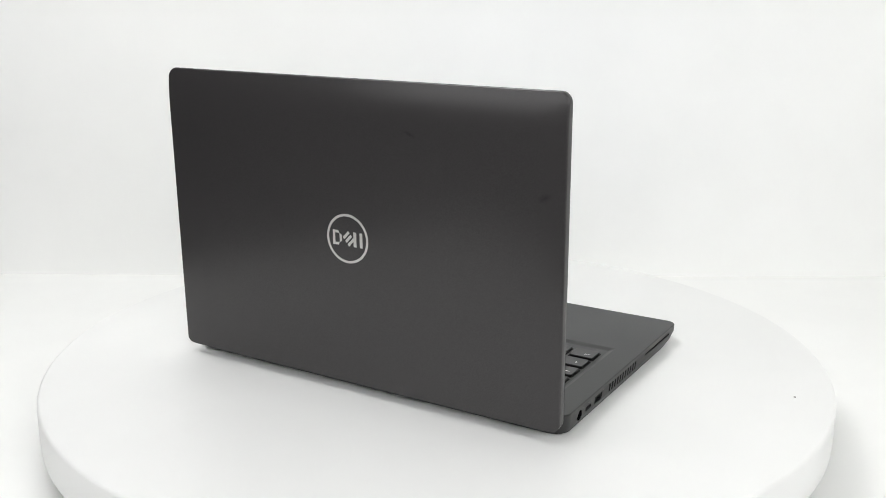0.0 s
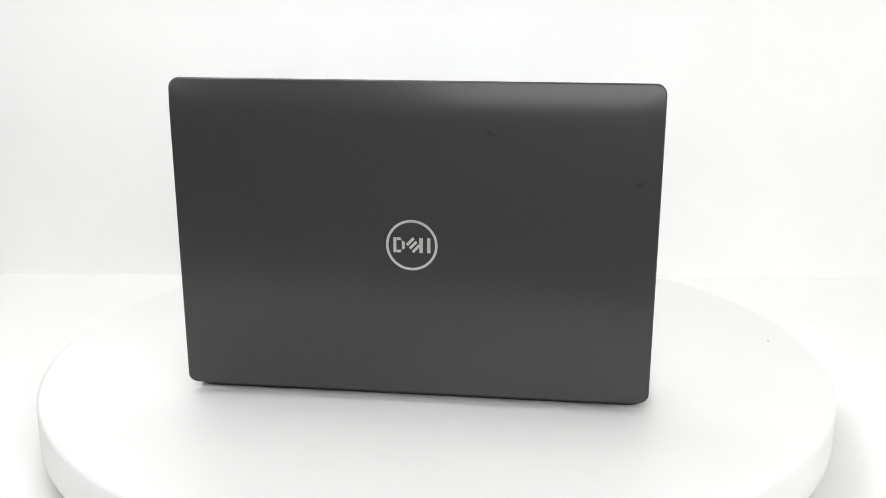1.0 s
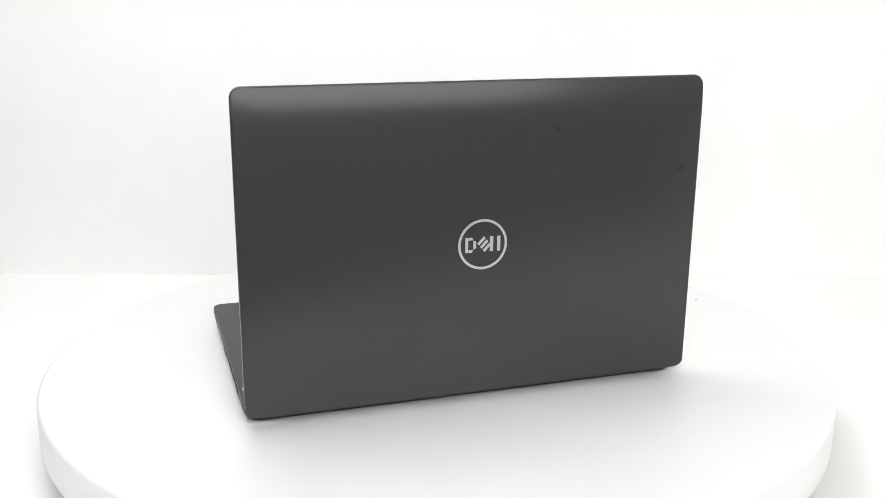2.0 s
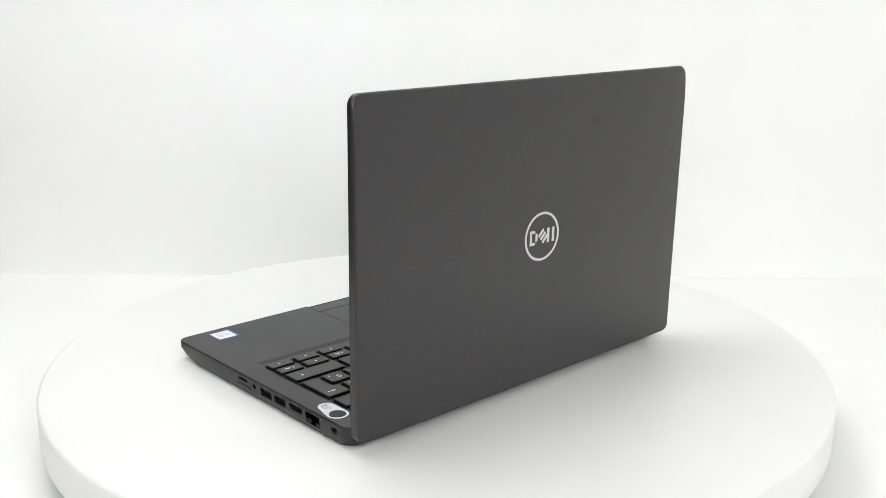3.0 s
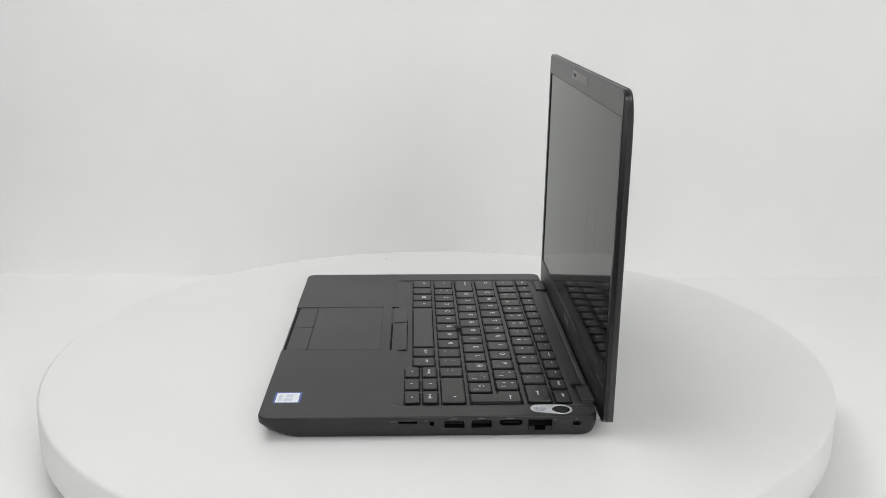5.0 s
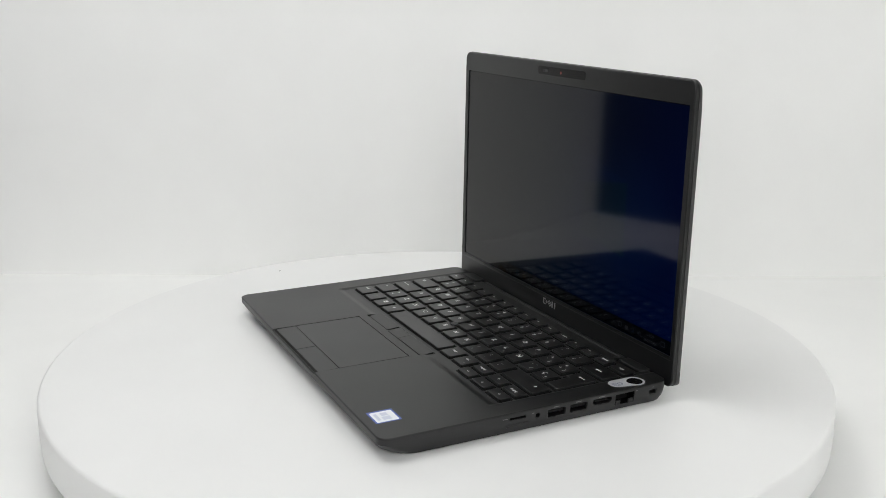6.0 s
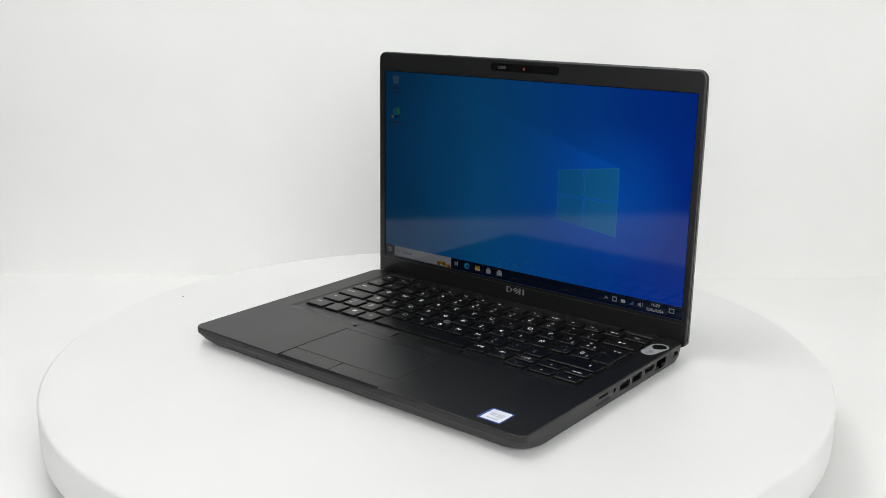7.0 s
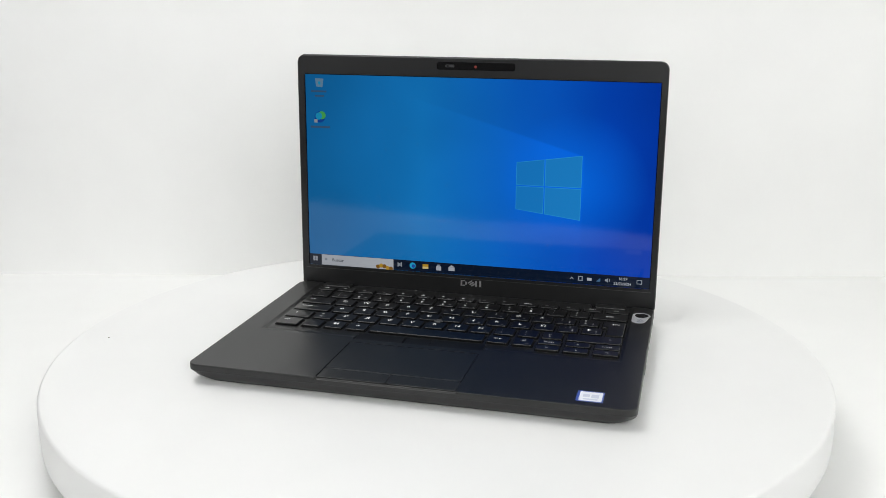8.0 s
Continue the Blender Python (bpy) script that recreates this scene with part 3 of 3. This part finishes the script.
def make_stickers(lap):
    s = part("processor_sticker", slab(120.4, 138.6, -104.5, -86.6, 14.18, 14.30, 0.9, 0.05), LABEL_BLUE, lap, "small square white sticker with a blue border")
    part("sticker_face", slab(122.3, 137.6, -103.2, -88.0, 14.30, 14.34, 0.6, 0.02), LABEL_WHITE, s)
    for x0, x1, y0, y1 in ((124.6, 129.2, -96.8, -92.2), (130.2, 135.2, -97.8, -92.0), (125.0, 134.8, -101.4, -99.2)):
        part("sticker_mark", prism([(x0, y0), (x1, y0), (x1, y1), (x0, y1)], 14.34, 14.36), LABEL_LILAC, s)
    # fingerprint label: a drop-shaped sheet with a round hole over the power button
    bc, br, sc, sr = (152.2, 84.2), 7.4, (150.6, 70.4), 5.9
    ang = math.atan2(bc[1] - sc[1], bc[0] - sc[0])
    n = 40
    outer = []
    for i in range(n):
        a = ang - math.pi / 2 + math.pi * i / (n / 2 - 1) if i < n / 2 else ang + math.pi / 2 + math.pi * (i - n / 2) / (n / 2 - 1)
        c, r = (bc, br) if i < n / 2 else (sc, sr)
        outer.append((c[0] + r * math.cos(a), c[1] + r * math.sin(a)))
    inner = []
    for i in range(n):
        a = math.atan2(outer[i][1] - bc[1], outer[i][0] - bc[0])
        inner.append((bc[0] + 5.9 * math.cos(a), bc[1] + 5.9 * math.sin(a)))
    bm = bmesh.new()
    rows = [[bm.verts.new((x, y, z)) for x, y in ring] for ring, z in ((outer, 14.18), (outer, 14.34), (inner, 14.34), (inner, 14.18))]
    for a, b in zip(rows, rows[1:]):
        for i in range(n):
            j = (i + 1) % n
            bm.faces.new((a[i], a[j], b[j], b[i]))
    lab = part("fingerprint_label", bm, LABEL_SILVER, lap, "silvery white drop-shaped label round the power button")
    part("power_button", lathe_at(bc, [(5.5, 14.0), (5.5, 14.3), (5.2, 14.42), (0.2, 14.42)], 40), GLOSS_BLACK, lap, "round black power button")
    for k in range(5):
        r = 0.6 + k * 0.85
        bm = bmesh.new()
        pts = 22
        loops = []
        for rad in (r - 0.16, r + 0.16):
            loops.append([bm.verts.new((sc[0] - 0.2 + rad * math.cos(a), sc[1] + 0.2 + rad * math.sin(a), 14.36))
                          for a in [radians(-150 + k * 9 + (300 - k * 22) * i / (pts - 1)) for i in range(pts)]])
        for i in range(pts - 1):
            bm.faces.new((loops[0][i], loops[0][i + 1], loops[1][i + 1], loops[1][i]))
        part("fingerprint_line", bm, LABEL_PRINT, lab)
    part("label_dot", prism(circle(151.4, 77.2, 0.35, 10), 14.34, 14.37), LABEL_LILAC, lab)


def lathe_at(c, profile, seg):
    return shift(lathe(profile, seg), c[0], c[1])


LID_W, LID_H, LID_FRONT, LID_BACK = 161.8, 215.1, -4.6, 2.9


def lid_back(x, y, d):
    z = LID_BACK
    d = edge_distance(x, y, -LID_W, LID_W, -40, LID_H, 7.0)
    if d < 1.3:
        z -= 1.3 * (1 - math.sqrt(max(0.0, 1 - ((1.3 - max(d, 0)) / 1.3) ** 2)))
    z -= 0.5 * (1 - ramp(d, 0, 30)) ** 2 + 2.1 * max(0.0, 1 - (LID_H - y) / 32.0) ** 2.6
    return z


def make_lid(lap):
    bm = plate(-LID_W, LID_W, 0, LID_H, 7.0, 5.0, lid_back, -1.5)
    lid = part("lid", swap(bm, "lid"), LID_PAINT, lap, "graphite grey metal display lid", 40, m=LID_M)

    # bezel: a frame round the display
    o = rr(-LID_W + 0.35, LID_W - 0.35, 0.35, LID_H - 0.35, 6.7, 6)
    o2 = rr(-LID_W + 1.2, LID_W - 1.2, 1.2, LID_H - 1.2, 5.9, 6)
    i1 = rr(-155.3, 156.8, 22.9, 198.4, 0.5, 6)
    f, b = -LID_FRONT, -LID_FRONT - 0.95
    loops = [[(x, y, z) for x, y in ring] for ring, z in ((o, 1.55), (o, f - 0.5), (o2, f), (i1, f), (i1, b), (i1, 1.55))]
    bm = loft(bmesh.new(), loops, False)
    bz = part("bezel", swap(bm, "screen"), BEZEL, lid, "dark narrow display bezel", 25)
    part("chin_seam", swap(slab(-157.5, 157.8, 20.0, 20.45, f - 0.2, f + 0.14, 0.1, 0.03), "screen"), STEEL, lid, "fine seam line below the display")
    part("webcam_bar", swap(slab(-33.2, 35.2, 204.4, 211.0, f - 0.3, f + 0.12, 2.2, 0.1), "screen"), GLOSS_BLACK, lid, "glossy black webcam strip")
    part("webcam_lens", swap(prism(circle(0.9, 207.4, 1.15, 24), f + 0.12, f + 0.2), "screen"), LED_RED, lid, "small red-brown webcam lens")
    part("webcam_shutter", swap(slab(-25.5, -17.5, 206.6, 208.9, f + 0.1, f + 0.35, 0.8, 0.1), "screen"), NUB, lid, "grey sliding webcam shutter")
    part("shutter_grip", swap(prism(rr(-24.5, -22.6, 207.0, 208.4, 0.4, 3), f + 0.3, f + 0.4), "screen"), GLOSS_BLACK, lid)
    # maker's mark below the display and on the cover, as plain shapes

    def emblem_bars(cx, cy, w, h):
        s = w / 27.0
        bars = []
        bars.append([(-13.2, -5), (-11.2, -5), (-11.2, 5), (-13.2, 5)])
        bars.append([(-11.0, 3.2), (-7.6, 3.2), (-8.4, 5), (-11.0, 5)])
        bars.append([(-11.0, -5), (-8.4, -5), (-7.6, -3.2), (-11.0, -3.2)])
        bars.append([(-7.4, -3.0), (-5.4, -2.2), (-5.4, 2.2), (-7.4, 3.0)])
        for k in range(3):
            a, c = -4.6 + k * 2.0, 0.8 - k * 2.3
            bars.append([(a, c), (a + 1.3, c - 1.4), (a + 6.0, c + 3.2), (a + 4.7, c + 4.6)])
        bars.append([(4.6, -5), (7.0, -5), (7.0, 5), (4.6, 5)])
        bars.append([(9.9, -5), (12.2, -5), (12.2, 5), (9.9, 5)])
        return [[(cx + x * s, cy + y * h / 10.0) for x, y in p] for p in bars]
    for p in emblem_bars(0, 16.2, 20.0, 5.4):
        part("bezel_emblem", swap(prism(p, f - 0.1, f + 0.1), "screen"), GREYMETAL, lid)
    ring = []
    for r, z in ((17.4, 2.7), (17.4, 3.08), (15.7, 3.08), (15.7, 2.7)):
        ring.append([(x, y, z) for x, y in circle(-0.3, 106.3, r, 72)])
    ring.append(ring[0])
    part("emblem_ring", swap(loft(bmesh.new(), ring, False), "lid"), SILVER, lid, "thin silver ring emblem")
    for p in emblem_bars(0.4, 106.3, 26.5, 10.4):
        part("emblem_bar", swap(prism([(-x - 0.5, y) for x, y in p], 2.7, 3.06), "lid"), SILVER, lid)
    return lid


def wallpaper_material():
    """Blue desktop picture: lighter towards one side, with a glow round the window shape and a faint beam."""
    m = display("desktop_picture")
    nt = m.node_tree
    b = nt.nodes["Principled BSDF"]
    tc = nt.nodes.new("ShaderNodeTexCoord")
    sep = nt.nodes.new("ShaderNodeSeparateXYZ")
    nt.links.new(tc.outputs["Object"], sep.inputs[0])
    mr = nt.nodes.new("ShaderNodeMapRange")
    mr.inputs["From Min"].default_value, mr.inputs["From Max"].default_value = -0.155, 0.156
    nt.links.new(sep.outputs["X"], mr.inputs["Value"])
    cr = nt.nodes.new("ShaderNodeValToRGB")
    cr.color_ramp.elements[0].color = (0.010, 0.205, 0.52, 1)
    cr.color_ramp.elements[1].color = (0.001, 0.046, 0.42, 1)
    for pos, c in ((0.35, (0.009, 0.240, 0.65, 1)), (0.62, (0.004, 0.140, 0.64, 1)), (0.86, (0.001, 0.068, 0.52, 1))):
        e = cr.color_ramp.elements.new(pos)
        e.color = c
    nt.links.new(mr.outputs[0], cr.inputs[0])
    mp = nt.nodes.new("ShaderNodeMapping")
    mp.vector_type = "TEXTURE"
    mp.inputs["Location"].default_value = (0.088, 0, 0.110)
    mp.inputs["Scale"].default_value = (0.064, 0.085, 0.062)
    nt.links.new(tc.outputs["Object"], mp.inputs[0])
    g = nt.nodes.new("ShaderNodeTexGradient")
    g.gradient_type = "SPHERICAL"
    nt.links.new(mp.outputs[0], g.inputs[0])
    mix = nt.nodes.new("ShaderNodeMix")
    mix.data_type = "RGBA"
    mix.inputs[7].default_value = (0.003, 0.19, 0.92, 1)
    gm = nt.nodes.new("ShaderNodeMath")
    gm.operation = "MULTIPLY"
    gm.inputs[1].default_value = 0.75
    nt.links.new(g.outputs["Fac"], gm.inputs[0])
    nt.links.new(gm.outputs[0], mix.inputs[0])
    nt.links.new(cr.outputs[0], mix.inputs[6])
    # broad dim patches of the picture
    nz = nt.nodes.new("ShaderNodeTexNoise")
    nz.inputs["Scale"].default_value = 9
    nt.links.new(tc.outputs["Object"], nz.inputs["Vector"])
    nr = nt.nodes.new("ShaderNodeMapRange")
    nr.inputs["From Min"].default_value, nr.inputs["From Max"].default_value = 0.3, 0.7
    nr.inputs["To Min"].default_value, nr.inputs["To Max"].default_value = 0.9, 1.1
    nt.links.new(nz.outputs["Fac"], nr.inputs["Value"])
    # the broad beam that fans out from the window shape, brightest under its slanting upper edge
    slope = nt.nodes.new("ShaderNodeVectorMath")
    slope.operation = "DOT_PRODUCT"
    slope.inputs[1].default_value = (0.298, 0, 1)
    nt.links.new(tc.outputs["Object"], slope.inputs[0])

    def span(src, a, b, c, d):
        n = nt.nodes.new("ShaderNodeMapRange")
        for k, v in zip(("From Min", "From Max", "To Min", "To Max"), (a, b, c, d)):
            n.inputs[k].default_value = v
        nt.links.new(src, n.inputs["Value"])
        return n.outputs[0]

    def times(a, b):
        n = nt.nodes.new("ShaderNodeMath")
        n.operation = "MULTIPLY"
        nt.links.new(a, n.inputs[0])
        nt.links.new(b, n.inputs[1])
        return n.outputs[0]
    edge = span(slope.outputs["Value"], 0.1625, 0.1645, 1, 0)
    below = span(slope.outputs["Value"], 0.085, 0.163, 0.15, 1)
    along = span(sep.outputs["X"], -0.07, 0.06, 0, 1)
    ahead = span(sep.outputs["X"], 0.094, 0.097, 1, 0)
    beam = times(times(edge, below), times(along, ahead))
    lit = times(nr.outputs[0], span(beam, 0, 1, 1, 1.22))
    sc = nt.nodes.new("ShaderNodeVectorMath")
    sc.operation = "SCALE"
    nt.links.new(mix.outputs[2], sc.inputs[0])
    nt.links.new(lit, sc.inputs["Scale"])
    nt.links.new(sc.outputs[0], b.inputs["Emission Color"])
    return m


def make_screen(lap):
    f = -LID_FRONT - 0.75
    scr = part("screen", swap(prism([(-154.6, 23.2), (156.0, 23.2), (156.0, 197.7), (-154.6, 197.7)], f - 0.3, f), "screen"),
               wallpaper_material(), lap, "glowing blue desktop on a matt display", m=LID_M)

    part("black_border", swap(prism([(-155.6, 22.6), (157.2, 22.6), (157.2, 198.7), (-155.6, 198.7)], f - 0.9, f - 0.32), "screen"), GLOSS_BLACK, scr, "thin black border round the picture")

    def flat(name, pts, mat, lift=0.04, label=""):
        bm = bmesh.new()
        bm.faces.new([bm.verts.new((x, y, f + lift * 0.3)) for x, y in pts])
        swap(bm, "screen")
        bm.normal_update()
        for face in bm.faces:
            if face.normal.y > 0:
                face.normal_flip()
        return part(name, bm, mat, scr, label)

    def rect(name, x0, x1, y0, y1, mat, lift=0.04, label=""):
        return flat(name, [(x0, y0), (x1, y0), (x1, y1), (x0, y1)], mat, lift, label)

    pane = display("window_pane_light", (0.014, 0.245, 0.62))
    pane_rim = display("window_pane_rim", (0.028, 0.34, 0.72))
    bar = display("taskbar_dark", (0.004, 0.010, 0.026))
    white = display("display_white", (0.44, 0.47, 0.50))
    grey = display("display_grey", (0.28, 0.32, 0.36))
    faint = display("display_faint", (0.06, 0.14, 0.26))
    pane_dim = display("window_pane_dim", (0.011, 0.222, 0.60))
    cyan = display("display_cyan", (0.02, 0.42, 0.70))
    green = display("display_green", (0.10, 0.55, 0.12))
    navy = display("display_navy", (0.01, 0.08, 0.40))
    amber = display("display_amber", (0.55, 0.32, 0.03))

    # the lit window of the desktop picture: four panes in perspective
    def edge_y(x, top):
        t = (x - 38.2) / (94.6 - 38.2)
        return 127.5 + t * 8.0 if top else 86.4 - t * 7.0
    for x0, x1 in ((38.2, 62.3), (63.3, 94.6)):
        for top in (True, False):
            def mid(x, s):
                return 107.3 + s * 0.5
            if top:
                pts = [(x0, mid(x0, 1)), (x1, mid(x1, 1)), (x1, edge_y(x1, True)), (x0, edge_y(x0, True))]
            else:
                pts = [(x0, edge_y(x0, False)), (x1, edge_y(x1, False)), (x1, mid(x1, -1)), (x0, mid(x0, -1))]
            flat("window_light", pts, pane_rim, 0.04)
            cx, cy = sum(p[0] for p in pts) / 4, sum(p[1] for p in pts) / 4
            flat("window_light", [(cx + (x - cx) * 0.965, cy + (y - cy) * 0.965) for x, y in pts], pane if x0 > 50 else pane_dim, 0.07)
    rect("taskbar", -154.6, 156.0, 23.3, 33.2, bar, 0.05, "dark taskbar with small pale icons")
    rect("search_field", -142.8, -73.2, 23.2, 33.0, display("search_field_pale", (0.55, 0.58, 0.60)), 0.08, "pale search field")
    part("search_text", swap(shift(lettering("Buscar", 4.2, 0.02), -127.0, 28.2, f + 0.02), "screen"), display("search_print", (0.10, 0.11, 0.12)), scr)
    flat("search_icon", circle(-138.6, 28.6, 1.3, 14), grey, 0.10)
    for k in range(5):
        flat("search_picture", circle(-88.0 + k * 3.1, 25.2 + 1.2 * math.sin(k * 1.3), 2.0, 12), amber if k % 2 else display("display_brown", (0.25, 0.12, 0.02)), 0.10 + 0.01 * k)
    for a in (-151.2, -148.9):
        for b in (26.6, 28.9):
            rect("start_icon", a, a + 2.0, b, b + 2.0, white, 0.08)
    # pinned icons
    for dx in (-1.9, 1.2):
        rect("task_view_icon", -67.3 + dx, -66.6 + dx, 26.4, 31.0, white, 0.08)
    rect("task_view_icon", -68.6, -66.4, 27.4, 30.0, grey, 0.08)
    flat("browser_icon", circle(-55.0, 28.6, 2.9, 20), cyan, 0.08)
    flat("browser_icon", circle(-54.2, 28.1, 1.6, 16), navy, 0.10)
    rect("folder_icon", -45.6, -40.2, 26.4, 30.6, amber, 0.08)
    rect("folder_icon", -45.6, -40.2, 26.4, 28.4, display("display_sand", (0.75, 0.60, 0.25)), 0.10)
    rect("shop_icon", -33.0, -28.2, 25.8, 29.8, white, 0.08)
    rect("shop_icon", -32.0, -29.2, 30.0, 31.2, grey, 0.08)
    rect("mail_icon", -21.4, -15.8, 26.2, 29.6, white, 0.08)
    flat("mail_icon", [(-21.4, 29.8), (-15.8, 29.8), (-18.6, 31.6)], white, 0.08)
    # tray
    flat("tray_icon", [(87.6, 27.4), (88.2, 27.0), (89.4, 28.2), (90.6, 27.0), (91.2, 27.4), (89.4, 29.4)], grey, 0.08)
    rect("tray_icon", 95.0, 99.0, 26.2, 30.4, grey, 0.08)
    rect("tray_icon", 95.8, 98.2, 27.0, 29.6, bar, 0.10)
    rect("tray_icon", 102.8, 106.8, 26.8, 29.4, white, 0.08)
    flat("tray_icon", [(110.6, 26.6), (114.2, 26.6), (114.2, 30.0)], faint, 0.08)
    flat("tray_icon", [(118.2, 27.4), (119.4, 27.4), (120.8, 26.2), (120.8, 30.4), (119.4, 29.2), (118.2, 29.2)], grey, 0.08)
    rect("tray_icon", 121.8, 122.3, 26.8, 29.8, grey, 0.08)
    part("clock_text", swap(shift(lettering("16:29", 3.5), 133.4, 30.4, f + 0.01), "screen"), white, scr)
    part("date_text", swap(shift(lettering("22/02/2024", 3.3), 133.2, 26.0, f + 0.01), "screen"), white, scr)
    rect("tray_icon", 145.2, 149.8, 26.8, 30.6, grey, 0.08)
    rect("tray_icon", 145.8, 149.2, 27.4, 30.0, bar, 0.10)
    # desktop icons
    flat("bin_icon", [(-144.4, 187.0), (-138.6, 186.4), (-137.4, 194.0), (-145.6, 194.4)], display("display_bin", (0.20, 0.36, 0.50)), 0.06)
    flat("bin_icon", [(-142.4, 188.8), (-140.4, 188.6), (-140.2, 191.4), (-142.6, 191.6)], cyan, 0.08)
    rect("icon_caption", -149.4, -134.8, 182.0, 183.6, faint, 0.06)
    rect("icon_caption", -145.8, -137.2, 178.0, 179.6, faint, 0.06)
    flat("swirl_icon", circle(-141.6, 160.0, 5.0, 24), navy, 0.06)
    flat("swirl_icon", circle(-139.6, 161.6, 3.6, 20), green, 0.08)
    flat("swirl_icon", circle(-142.6, 160.8, 3.2, 20), cyan, 0.10)
    rect("shortcut_mark", -146.9, -143.9, 154.9, 157.9, white, 0.12)
    rect("icon_caption", -150.6, -132.2, 150.2, 152.0, faint, 0.06)
    return scr


def make_laptop():
    lap = tagged(new("laptop"), "open dark grey business laptop standing on a white turntable", "laptop")
    make_keyboard(lap)
    make_screen(lap)
    make_base(lap)
    make_ports(lap)
    make_stickers(lap)
    make_lid(lap)
    return lap


laptop = make_laptop()
turntable = make_turntable()


def motions():
    """The platter turns evenly and carries the laptop, which stands slightly off its centre."""
    rows_laptop, rows_table = [], []
    for i in range(33):
        t = i * 0.25
        turn = 148.73 + 24.59 * t
        rows_laptop.append((t, pose(-0.0042, 0, 0, 0, 0, turn) @ pose(0.0040, -0.0075, STAND * MM)))
        rows_table.append((t, pose(-0.0042, 0, TABLE * MM, 0, 0, turn)))
    walk(laptop, rows_laptop)
    walk(turntable, rows_table)


motions()
